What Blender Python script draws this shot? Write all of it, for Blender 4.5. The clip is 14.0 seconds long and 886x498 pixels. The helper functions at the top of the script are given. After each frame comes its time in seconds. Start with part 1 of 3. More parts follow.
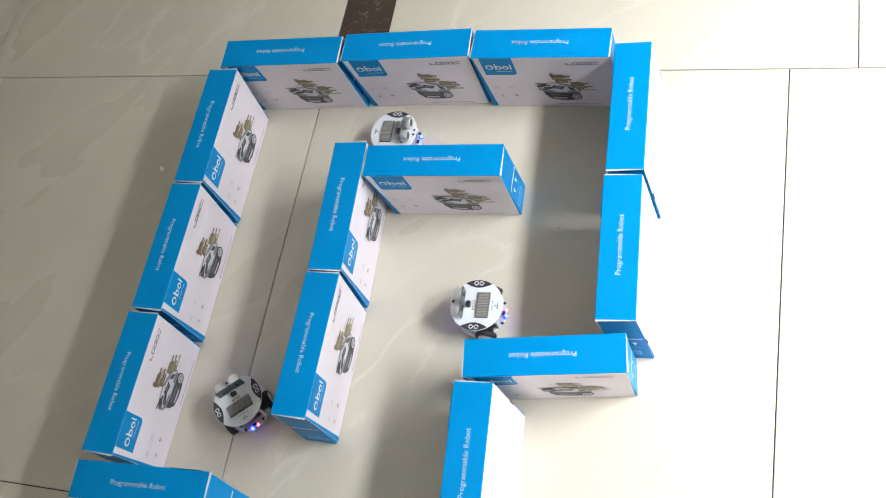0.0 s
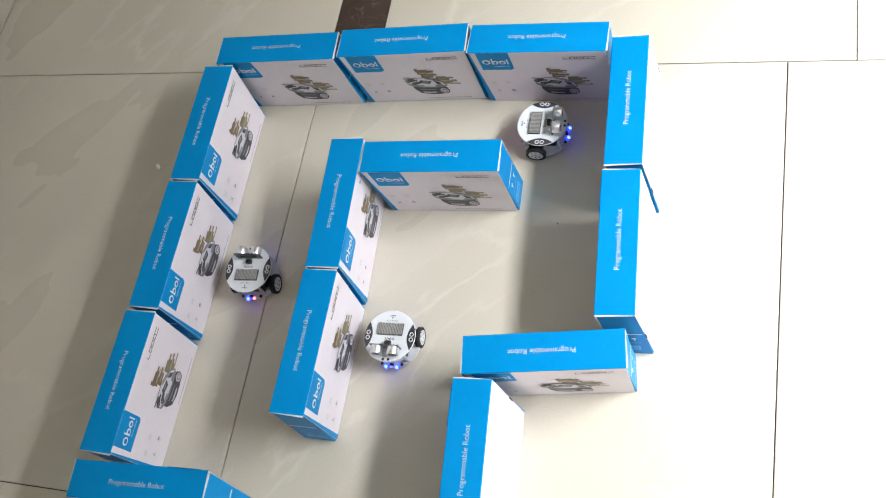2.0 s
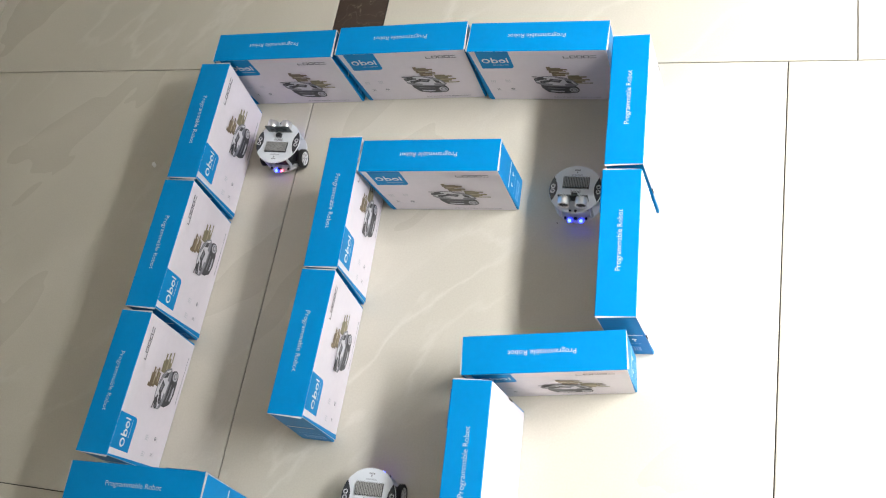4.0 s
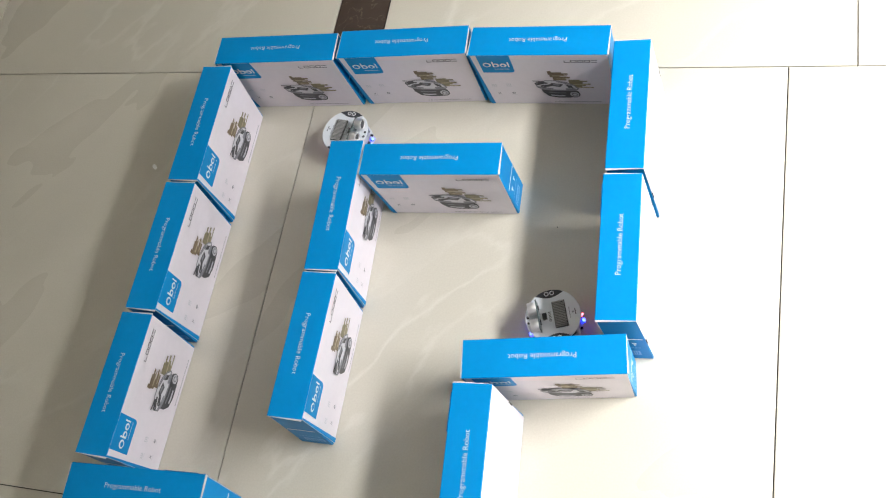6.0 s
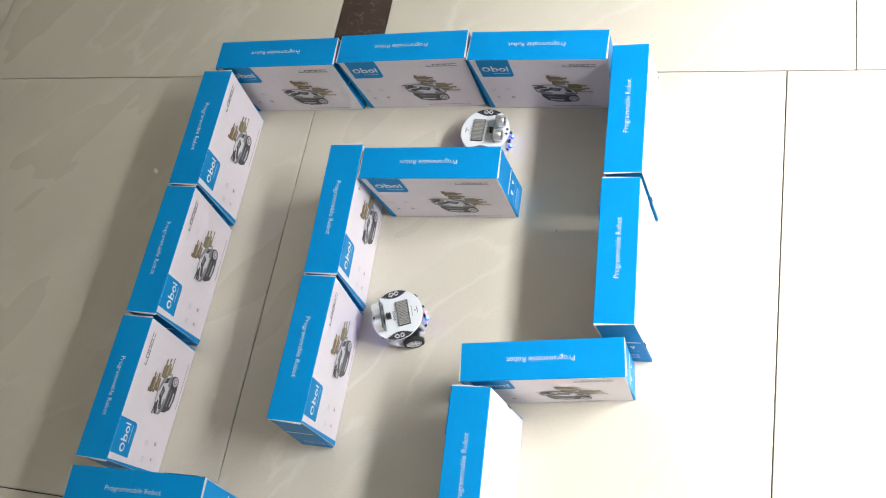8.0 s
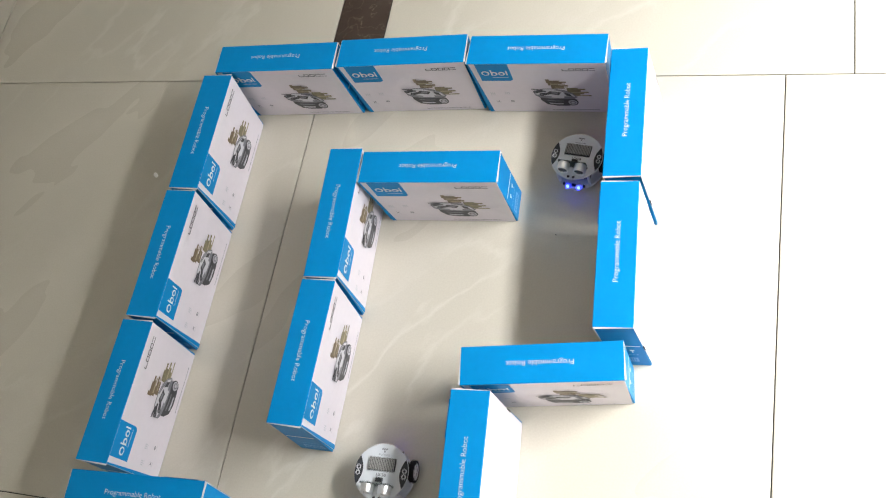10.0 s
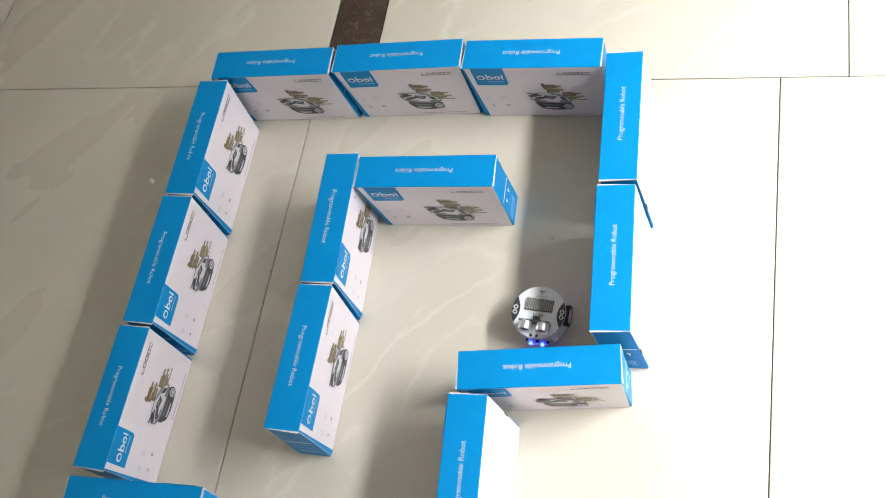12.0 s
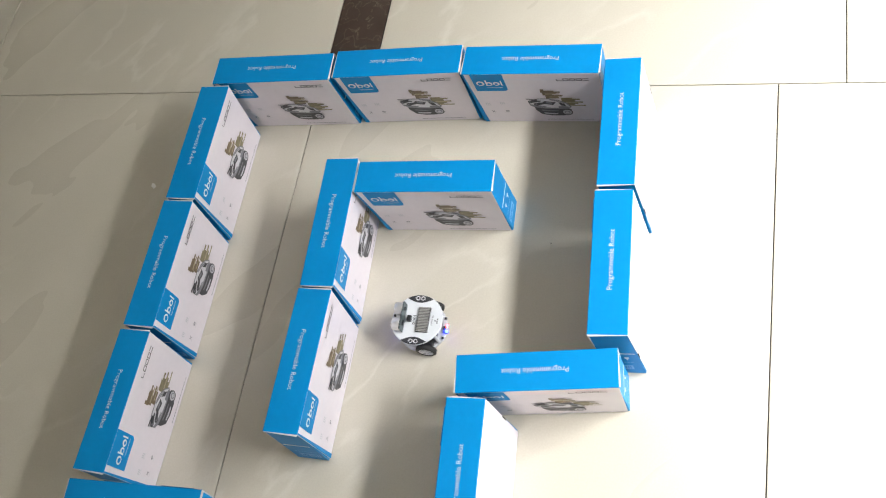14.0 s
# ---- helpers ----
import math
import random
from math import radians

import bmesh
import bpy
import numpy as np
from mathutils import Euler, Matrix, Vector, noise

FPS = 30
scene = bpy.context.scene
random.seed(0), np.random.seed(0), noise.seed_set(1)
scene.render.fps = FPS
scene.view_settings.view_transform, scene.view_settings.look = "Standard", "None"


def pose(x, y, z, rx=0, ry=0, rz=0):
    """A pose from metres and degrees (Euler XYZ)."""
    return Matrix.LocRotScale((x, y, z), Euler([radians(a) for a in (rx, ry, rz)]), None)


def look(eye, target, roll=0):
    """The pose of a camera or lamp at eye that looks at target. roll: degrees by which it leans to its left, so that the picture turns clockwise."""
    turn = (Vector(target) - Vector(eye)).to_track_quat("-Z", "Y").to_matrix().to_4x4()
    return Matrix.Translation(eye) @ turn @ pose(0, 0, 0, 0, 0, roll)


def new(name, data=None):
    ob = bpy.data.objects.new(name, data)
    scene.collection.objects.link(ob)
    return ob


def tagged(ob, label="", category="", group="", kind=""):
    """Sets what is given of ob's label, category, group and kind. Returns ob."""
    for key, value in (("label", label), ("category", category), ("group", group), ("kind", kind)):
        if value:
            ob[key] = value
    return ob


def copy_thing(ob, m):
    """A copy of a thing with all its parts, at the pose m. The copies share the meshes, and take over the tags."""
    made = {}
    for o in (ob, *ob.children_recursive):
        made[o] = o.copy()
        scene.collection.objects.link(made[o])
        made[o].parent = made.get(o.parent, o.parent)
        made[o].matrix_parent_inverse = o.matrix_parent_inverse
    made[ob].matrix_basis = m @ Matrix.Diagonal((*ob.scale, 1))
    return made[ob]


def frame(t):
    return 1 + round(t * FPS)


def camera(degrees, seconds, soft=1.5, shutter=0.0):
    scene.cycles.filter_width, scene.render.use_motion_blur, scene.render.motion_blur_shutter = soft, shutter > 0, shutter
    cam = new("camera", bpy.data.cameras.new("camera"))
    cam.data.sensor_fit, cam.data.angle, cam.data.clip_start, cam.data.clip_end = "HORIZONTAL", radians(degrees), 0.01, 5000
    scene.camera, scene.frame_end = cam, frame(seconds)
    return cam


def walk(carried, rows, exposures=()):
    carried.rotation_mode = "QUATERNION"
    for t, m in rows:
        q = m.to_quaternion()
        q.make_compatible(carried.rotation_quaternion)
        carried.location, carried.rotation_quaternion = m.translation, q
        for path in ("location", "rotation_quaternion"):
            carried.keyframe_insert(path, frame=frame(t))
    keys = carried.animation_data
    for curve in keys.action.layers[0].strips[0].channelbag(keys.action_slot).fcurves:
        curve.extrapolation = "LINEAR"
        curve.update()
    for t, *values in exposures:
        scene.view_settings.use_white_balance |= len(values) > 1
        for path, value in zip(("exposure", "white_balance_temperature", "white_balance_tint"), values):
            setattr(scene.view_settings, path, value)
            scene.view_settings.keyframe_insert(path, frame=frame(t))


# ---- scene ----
cam = camera(50.32, 14.0, soft=1.1, shutter=0.5)
walk(cam, [
    (0, look((0.7676, -0.9213, 1.3184), (0.2919, -0.3479, 0.0165), -32.853)),
    (0.5, look((0.7668, -0.9195, 1.3170), (0.2906, -0.3473, 0.0148), -32.880)),
    (1, look((0.7681, -0.9174, 1.3159), (0.2925, -0.3468, 0.0127), -33.093)),
    (1.5, look((0.7671, -0.9216, 1.3156), (0.2946, -0.3482, 0.0125), -32.908)),
    (2, look((0.7669, -0.9173, 1.3133), (0.2933, -0.3506, 0.0078), -33.446)),
    (2.5, look((0.7665, -0.9147, 1.3101), (0.2943, -0.3510, 0.0027), -33.644)),
    (3, look((0.7619, -0.9117, 1.3105), (0.2940, -0.3499, 0.0007), -33.451)),
    (5.5, look((0.7535, -0.9106, 1.3122), (0.2919, -0.3441, 0.0023), -32.502)),
    (6, look((0.7532, -0.9121, 1.3131), (0.2924, -0.3435, 0.0038), -32.337)),
    (6.5, look((0.7570, -0.9122, 1.3131), (0.2932, -0.3410, 0.0060), -32.364)),
    (7, look((0.7571, -0.9123, 1.3141), (0.2937, -0.3413, 0.0067), -32.352)),
    (7.5, look((0.7600, -0.9146, 1.3153), (0.2964, -0.3404, 0.0094), -32.286)),
    (8, look((0.7599, -0.9138, 1.3157), (0.2943, -0.3400, 0.0103), -32.365)),
    (10.5, look((0.7621, -0.9138, 1.3178), (0.2962, -0.3340, 0.0152), -32.248)),
    (11, look((0.7628, -0.9139, 1.3185), (0.2988, -0.3327, 0.0158), -32.273)),
    (11.5, look((0.7641, -0.9154, 1.3168), (0.2990, -0.3317, 0.0157), -32.258)),
    (12, look((0.7623, -0.9136, 1.3182), (0.3006, -0.3284, 0.0165), -32.055)),
    (12.5, look((0.7655, -0.9166, 1.3174), (0.3034, -0.3278, 0.0175), -31.874)),
    (13, look((0.7693, -0.9206, 1.3191), (0.3047, -0.3268, 0.0223), -31.822)),
    (13.5, look((0.7713, -0.9173, 1.3211), (0.3045, -0.3238, 0.0250), -31.963)),
    (14, look((0.7705, -0.9196, 1.3202), (0.3035, -0.3239, 0.0252), -31.778)),
], exposures=[(0, 0.0, 6300, 10), (3, 0.0, 6360, 10), (8, 0.0, 6420, 10), (14, 0.0, 6500, 10)])

# ---- light: a bright overcast day outside a window in the east wall ----
WINDOW_X, SILL, HEAD, WINDOW_SOUTH, WINDOW_NORTH = 2.18, 1.35, 1.95, -0.97, 0.47
world = bpy.data.worlds.new("world")
scene.world = world
world.use_nodes = True
sky = world.node_tree.nodes.new("ShaderNodeTexSky")
sky.sky_type, sky.sun_disc, sky.sun_elevation, sky.sun_rotation = "NISHITA", False, radians(40), radians(90)
world.node_tree.nodes["Background"].inputs["Strength"].default_value = 0.1
world.node_tree.links.new(sky.outputs["Color"], world.node_tree.nodes["Background"].inputs["Color"])

lamp = bpy.data.lights.new("window_light", "AREA")
lamp.shape, lamp.size, lamp.size_y, lamp.energy, lamp.color = "RECTANGLE", 1.2, 0.28, 73, (0.985, 0.99, 1.0)
window_light = new("window_light", lamp)
window_light.matrix_world = look((WINDOW_X - 0.18, (WINDOW_SOUTH + WINDOW_NORTH) / 2, (SILL + HEAD) / 2), (WINDOW_X - 0.40, (WINDOW_SOUTH + WINDOW_NORTH) / 2, 0.03))
lamp.spread = radians(108)
scene.view_settings.exposure = 0.0

# ---- materials ----


def material(name, colour, rough=0.5, metal=0.0, spec=0.5, glow=None, strength=0.0, vary=0.0, scale=40.0, bump=0.0, bump_scale=300.0):
    """A surface with its colour varied at two scales, and fine relief."""
    m = bpy.data.materials.new(name)
    m.use_nodes = True
    nodes, links = m.node_tree.nodes, m.node_tree.links
    b = nodes["Principled BSDF"]
    b.inputs["Base Color"].default_value = (*colour, 1)
    b.inputs["Roughness"].default_value = rough
    b.inputs["Metallic"].default_value = metal
    b.inputs["Specular IOR Level"].default_value = spec
    if glow:
        b.inputs["Emission Color"].default_value = (*glow, 1)
        b.inputs["Emission Strength"].default_value = strength
    if vary or bump:
        where = nodes.new("ShaderNodeTexCoord")
    if vary:
        coarse, fine = nodes.new("ShaderNodeTexNoise"), nodes.new("ShaderNodeTexNoise")
        coarse.inputs["Scale"].default_value, fine.inputs["Scale"].default_value = scale, scale * 9
        coarse.inputs["Detail"].default_value = fine.inputs["Detail"].default_value = 4
        mix, ramp = nodes.new("ShaderNodeMix"), nodes.new("ShaderNodeMapRange")
        mix.data_type, mix.blend_type = "RGBA", "MULTIPLY"
        add = nodes.new("ShaderNodeMath")
        for n in (coarse, fine):
            links.new(where.outputs["Object"], n.inputs["Vector"])
        links.new(coarse.outputs["Fac"], add.inputs[0])
        links.new(fine.outputs["Fac"], add.inputs[1])
        links.new(add.outputs[0], ramp.inputs["Value"])
        ramp.inputs["From Min"].default_value, ramp.inputs["From Max"].default_value = 0.6, 1.4
        ramp.inputs["To Min"].default_value, ramp.inputs["To Max"].default_value = 1 - vary, 1 + vary
        mix.inputs["Factor"].default_value = 1
        mix.inputs["A"].default_value = (*colour, 1)
        links.new(ramp.outputs["Result"], mix.inputs["B"])
        links.new(mix.outputs["Result"], b.inputs["Base Color"])
        worn = nodes.new("ShaderNodeMapRange")
        links.new(coarse.outputs["Fac"], worn.inputs["Value"])
        worn.inputs["To Min"].default_value, worn.inputs["To Max"].default_value = max(rough - 0.08, 0.02), rough + 0.08
        links.new(worn.outputs["Result"], b.inputs["Roughness"])
    if bump:
        relief, tex = nodes.new("ShaderNodeBump"), nodes.new("ShaderNodeTexNoise")
        tex.inputs["Scale"].default_value, relief.inputs["Strength"].default_value, relief.inputs["Distance"].default_value = bump_scale, bump, 0.001
        links.new(where.outputs["Object"], tex.inputs["Vector"])
        links.new(tex.outputs["Fac"], relief.inputs["Height"])
        links.new(relief.outputs["Normal"], b.inputs["Normal"])
    return m


def veined(name, base, vein, cloud, rough, scale, width, strength, drift=0.0, stretch=1.0, gather=(0.0, 1.0)):
    """Polished stone-look tile: soft clouds and thin drifting veins, shifted from tile to tile."""
    m = bpy.data.materials.new(name)
    m.use_nodes = True
    nodes, links = m.node_tree.nodes, m.node_tree.links
    b = nodes["Principled BSDF"]
    where, info = nodes.new("ShaderNodeTexCoord"), nodes.new("ShaderNodeObjectInfo")
    shift = nodes.new("ShaderNodeVectorMath")
    shift.operation = "MULTIPLY_ADD"
    spread = nodes.new("ShaderNodeCombineXYZ")
    for k in range(3):
        links.new(info.outputs["Random"], spread.inputs[k])
    shift.inputs[1].default_value = (37, 53, 11)
    lay = nodes.new("ShaderNodeMapping")
    lay.vector_type = "TEXTURE"
    lay.inputs["Rotation"].default_value, lay.inputs["Scale"].default_value = (0, 0, radians(drift)), (stretch, 1, 1)
    links.new(spread.outputs[0], shift.inputs[0])
    links.new(where.outputs["Object"], lay.inputs["Vector"])
    links.new(lay.outputs[0], shift.inputs[2])
    warp, soft, fine = (nodes.new("ShaderNodeTexNoise") for _ in range(3))
    for n, s, d in ((warp, scale, 5), (soft, scale * 0.6, 3), (fine, scale * 45, 3)):
        n.inputs["Scale"].default_value, n.inputs["Detail"].default_value = s, d
        links.new(shift.outputs[0] if n is not fine else where.outputs["Object"], n.inputs["Vector"])
    # a vein lies where the warped noise passes through its middle
    off, mag, line = nodes.new("ShaderNodeMath"), nodes.new("ShaderNodeMath"), nodes.new("ShaderNodeMapRange")
    off.operation, mag.operation = "SUBTRACT", "ABSOLUTE"
    off.inputs[1].default_value = 0.5
    links.new(warp.outputs["Fac"], off.inputs[0])
    links.new(off.outputs[0], mag.inputs[0])
    links.new(mag.outputs[0], line.inputs["Value"])
    line.inputs["From Max"].default_value, line.inputs["To Min"].default_value, line.inputs["To Max"].default_value = width, strength, 0
    gate = nodes.new("ShaderNodeMath")
    gate.operation = "MULTIPLY"
    links.new(line.outputs["Result"], gate.inputs[0])
    flock = nodes.new("ShaderNodeMapRange")
    flock.inputs["From Min"].default_value, flock.inputs["From Max"].default_value = gather
    links.new(soft.outputs["Fac"], flock.inputs["Value"])
    links.new(flock.outputs["Result"], gate.inputs[1])
    tint, veins, grain = (nodes.new("ShaderNodeMix") for _ in range(3))
    for n in (tint, veins, grain):
        n.data_type = "RGBA"
    tint.inputs["A"].default_value, tint.inputs["B"].default_value = (*base, 1), (*cloud, 1)
    links.new(soft.outputs["Fac"], tint.inputs["Factor"])
    veins.inputs["B"].default_value = (*vein, 1)
    links.new(tint.outputs["Result"], veins.inputs["A"])
    links.new(gate.outputs[0], veins.inputs["Factor"])
    grain.blend_type = "OVERLAY"
    grain.inputs["Factor"].default_value = 0.10
    links.new(veins.outputs["Result"], grain.inputs["A"])
    links.new(fine.outputs["Fac"], grain.inputs["B"])
    links.new(grain.outputs["Result"], b.inputs["Base Color"])
    haze = nodes.new("ShaderNodeMapRange")
    haze.inputs["To Min"].default_value, haze.inputs["To Max"].default_value = rough - 0.05, rough + 0.09
    links.new(soft.outputs["Fac"], haze.inputs["Value"])
    links.new(haze.outputs["Result"], b.inputs["Roughness"])
    return m


BLUE = material("printed_blue_card", (0.001, 0.242, 0.575), 0.40, spec=0.14, vary=0.05, scale=14, bump=0.06)
WHITE = material("printed_white_card", (0.76, 0.715, 0.765), 0.42, vary=0.03, scale=12, bump=0.06)
CARD = material("raw_card_edge", (0.68, 0.66, 0.66), 0.8, vary=0.1, scale=200)
INK_WHITE = material("white_ink", (0.74, 0.78, 0.80), 0.4)
INK_DARK = material("dark_ink", (0.05, 0.05, 0.06), 0.4)
INK_GREY = material("grey_ink", (0.22, 0.22, 0.25), 0.4)
INK_PALE = material("pale_ink", (0.58, 0.58, 0.62), 0.4)
INK_BROWN = material("brown_ink", (0.19, 0.14, 0.085), 0.4, vary=0.35, scale=220)
INK_OLIVE = material("olive_ink", (0.22, 0.19, 0.11), 0.4, vary=0.35, scale=220)
INK_LIGHT = material("light_ink", (0.52, 0.52, 0.57), 0.4, vary=0.2, scale=160)
INK_SAND = material("sand_ink", (0.40, 0.35, 0.24), 0.4, vary=0.2, scale=220)
INK_SHEEN = material("silver_ink", (0.64, 0.64, 0.68), 0.4)
SKY_BLUE = material("light_blue_ink", (0.16, 0.42, 0.74), 0.4)
SLOT = material("dark_slot", (0.02, 0.02, 0.025), 0.8)

TILE = veined("beige_porcelain", (0.612, 0.572, 0.480), (0.73, 0.70, 0.625), (0.497, 0.468, 0.389), 0.27, 8.0, 0.032, 0.34, 52, 2.6, (0.46, 0.62))
MARBLE = veined("dark_brown_marble", (0.042, 0.029, 0.023), (0.34, 0.27, 0.18), (0.068, 0.046, 0.036), 0.16, 34.0, 0.009, 0.6)
GROUT = material("dark_grout", (0.055, 0.050, 0.043), 0.9, vary=0.4, scale=60)
PLASTER = material("white_plaster", (0.80, 0.79, 0.775), 0.9, vary=0.04, scale=3, bump=0.2, bump_scale=180)
FRAME_PAINT = material("white_window_paint", (0.8, 0.8, 0.79), 0.4, vary=0.03, scale=9)
# near-white colour that paints a small light reflection on the tile
GLINT = material("pale_glint", (0.85, 0.85, 0.83), 0.3)
CRUMB = material("dark_crumb", (0.03, 0.028, 0.025), 0.8)

PLATE = material("white_plastic", (0.69, 0.72, 0.75), 0.33, vary=0.02, scale=60)
TRAY = material("pale_grey_plastic", (0.62, 0.64, 0.68), 0.3, vary=0.05, scale=60)
BLACK = material("black_plastic", (0.018, 0.019, 0.022), 0.4, vary=0.2, scale=90)
PAD = material("dark_side_pad", (0.034, 0.036, 0.042), 0.35, vary=0.15, scale=90)
RUBBER = material("tyre_rubber", (0.015, 0.015, 0.016), 0.75, vary=0.2, scale=150)
RIM = material("white_rim", (0.72, 0.72, 0.74), 0.4, vary=0.04, scale=90)
RIM_GREY = material("grey_rim_disc", (0.30, 0.30, 0.32), 0.5, vary=0.1, scale=90)
MATRIX = material("grey_led_matrix", (0.31, 0.305, 0.29), 0.5, vary=0.15, scale=120)
MATRIX_DARK = material("matrix_groove", (0.035, 0.033, 0.032), 0.6)
METAL = material("sensor_can", (0.90, 0.90, 0.91), 0.34, metal=1.0)
MESH_DARK = material("sensor_mesh", (0.09, 0.09, 0.095), 0.5, metal=0.6)
BOARD = material("dark_green_board", (0.06, 0.08, 0.082), 0.35, vary=0.3, scale=200)
BOARD_PALE = material("white_board", (0.55, 0.57, 0.62), 0.4, vary=0.1, scale=150)
BRASS = material("standoff", (0.55, 0.57, 0.6), 0.35)
LED_BLUE = material("lit_blue_led", (0.02, 0.03, 0.6), 0.3, glow=(0.003, 0.012, 1.0), strength=9)
LED_CORE = material("lit_blue_led_core", (0.05, 0.08, 0.7), 0.3, glow=(0.10, 0.17, 1.0), strength=5.5)
LED_RED = material("lit_red_led", (0.9, 0.1, 0.15), 0.3, glow=(1.0, 0.12, 0.16), strength=7)
GLASS = bpy.data.materials.new("window_glass")
GLASS.use_nodes = True
GLASS.node_tree.nodes["Principled BSDF"].inputs["Transmission Weight"].default_value = 1.0
GLASS.node_tree.nodes["Principled BSDF"].inputs["Roughness"].default_value = 0.0

# ---- tools for meshes ----


def block(bm, x0, y0, z0, x1, y1, z1, slot=0, bevel=0.0):
    vs = [bm.verts.new((x, y, z)) for z in (z0, z1) for x, y in ((x0, y0), (x1, y0), (x1, y1), (x0, y1))]
    fs = [bm.faces.new([vs[i] for i in f]) for f in ((0, 3, 2, 1), (4, 5, 6, 7), (0, 1, 5, 4), (1, 2, 6, 5), (2, 3, 7, 6), (3, 0, 4, 7))]
    for f in fs:
        f.material_index = slot
    if bevel:
        edges = list({e for f in fs for e in f.edges})
        bmesh.ops.bevel(bm, geom=edges, offset=bevel, segments=2, affect="EDGES", profile=0.6, material=-1)
    return fs


def prism(bm, points, z0, z1, slot=0):
    """An upright prism on a flat outline, anticlockwise."""
    low, high = [bm.verts.new((x, y, z0)) for x, y in points], [bm.verts.new((x, y, z1)) for x, y in points]
    n = len(points)
    fs = [bm.faces.new(high), bm.faces.new(low[::-1])]
    fs += [bm.faces.new((low[i], low[(i + 1) % n], high[(i + 1) % n], high[i])) for i in range(n)]
    for f in fs:
        f.material_index = slot
    return fs


def circle(x, y, r, n=32, a0=0.0, a1=360.0):
    full = abs(a1 - a0) >= 360
    return [(x + r * math.cos(radians(a0 + (a1 - a0) * i / (n if full else n - 1))), y + r * math.sin(radians(a0 + (a1 - a0) * i / (n if full else n - 1)))) for i in range(n)]


def ring(bm, x, y, z0, z1, r0, r1, n=20, slot=0):
    rows = [[bm.verts.new((px, py, z)) for px, py in circle(x, y, r, n)] for r, z in ((r0, z0), (r1, z0), (r1, z1), (r0, z1))]
    for a, b in zip(rows, rows[1:] + rows[:1]):
        for i in range(n):
            bm.faces.new((a[i], a[(i + 1) % n], b[(i + 1) % n], b[i])).material_index = slot


def lathe(bm, profile, n=32, slots=None, axis="y", capped=True):
    """A turned body: (radius, height) pairs about an axis through the origin."""
    rows = []
    for r, h in profile:
        row = []
        for i in range(n):
            a = 2 * math.pi * i / n
            c, s = r * math.cos(a), r * math.sin(a)
            row.append(bm.verts.new({"x": (h, c, s), "y": (s, h, c), "z": (c, s, h)}[axis]))
        rows.append(row)
    for k, (a, b) in enumerate(zip(rows, rows[1:])):
        for i in range(n):
            f = bm.faces.new((a[i], a[(i + 1) % n], b[(i + 1) % n], b[i]))
            f.smooth = True
            f.material_index = slots[k] if slots else 0
    if not capped:
        return
    bm.faces.new(rows[0][::-1]).material_index = slots[0] if slots else 0
    bm.faces.new(rows[-1]).material_index = slots[-1] if slots else 0


def part(name, bm, mats, parent, label="", m=None):
    """Links a bmesh as one mesh object under a thing or under a part."""
    me = bpy.data.meshes.new(name)
    bm.normal_update()
    bm.to_mesh(me)
    bm.free()
    for mat in mats if isinstance(mats, (list, tuple)) else [mats]:
        me.materials.append(mat)
    ob = new(name, me)
    ob.parent = parent
    if m is not None:
        ob.matrix_basis = m
    return tagged(ob, label) if label else ob


def lettering(text, width):
    """The mesh of a line of text, centred, as wide as given, in the xy plane."""
    curve = bpy.data.curves.new("lettering", "FONT")
    curve.body, curve.align_x, curve.align_y, curve.size = text, "CENTER", "CENTER", 1.0
    curve.resolution_u, curve.offset = 3, -0.009
    ob = bpy.data.objects.new("lettering", curve)
    scene.collection.objects.link(ob)
    bpy.context.view_layer.update()
    me = bpy.data.meshes.new_from_object(ob.evaluated_get(bpy.context.evaluated_depsgraph_get()))
    bpy.data.objects.remove(ob)
    bm = bmesh.new()
    bm.from_mesh(me)
    xs = [v.co.x for v in bm.verts]
    k = width / (max(xs) - min(xs))
    mid = (max(xs) + min(xs)) / 2
    for v in bm.verts:
        v.co = Vector(((v.co.x - mid) * k, v.co.y * k, 0))
    return bm

# ---- the room: unseen walls and ceiling, added to bounce fill light ----
WEST, EAST, SOUTH, NORTH, CEILING = -1.9, WINDOW_X, -2.4, 2.0, 2.5


def structure(name, boxes, mat, label, category):
    bm = bmesh.new()
    for b in boxes:
        block(bm, *b)
    ob = part(name, bm, mat, None, label)
    return tagged(ob, category=category, kind="structure")


structure("bounce_wall_west", [(WEST - 0.2, SOUTH, 0, WEST, NORTH, CEILING)], PLASTER, "unseen white plastered wall added to bounce light onto the tiled floor", "wall")
structure("bounce_wall_north", [(WEST - 0.2, NORTH, 0, EAST + 0.2, NORTH + 0.2, CEILING)], PLASTER, "unseen white plastered wall added to bounce light onto the tiled floor", "wall")
structure("bounce_wall_south", [(WEST - 0.2, SOUTH - 0.2, 0, EAST + 0.2, SOUTH, CEILING)], PLASTER, "unseen white plastered wall added to bounce light onto the tiled floor", "wall")
structure("wall_east", [
    (EAST, SOUTH, 0, EAST + 0.2, NORTH, SILL), (EAST, SOUTH, HEAD, EAST + 0.2, NORTH, CEILING),
    (EAST, SOUTH, SILL, EAST + 0.2, WINDOW_SOUTH, HEAD), (EAST, WINDOW_NORTH, SILL, EAST + 0.2, NORTH, HEAD),
], PLASTER, "white plastered wall with a wide window opening", "wall")
structure("ceiling", [(WEST - 0.2, SOUTH - 0.2, CEILING, EAST + 0.2, NORTH + 0.2, CEILING + 0.15)], PLASTER, "unseen white plastered ceiling added to bounce light into the room", "ceiling")

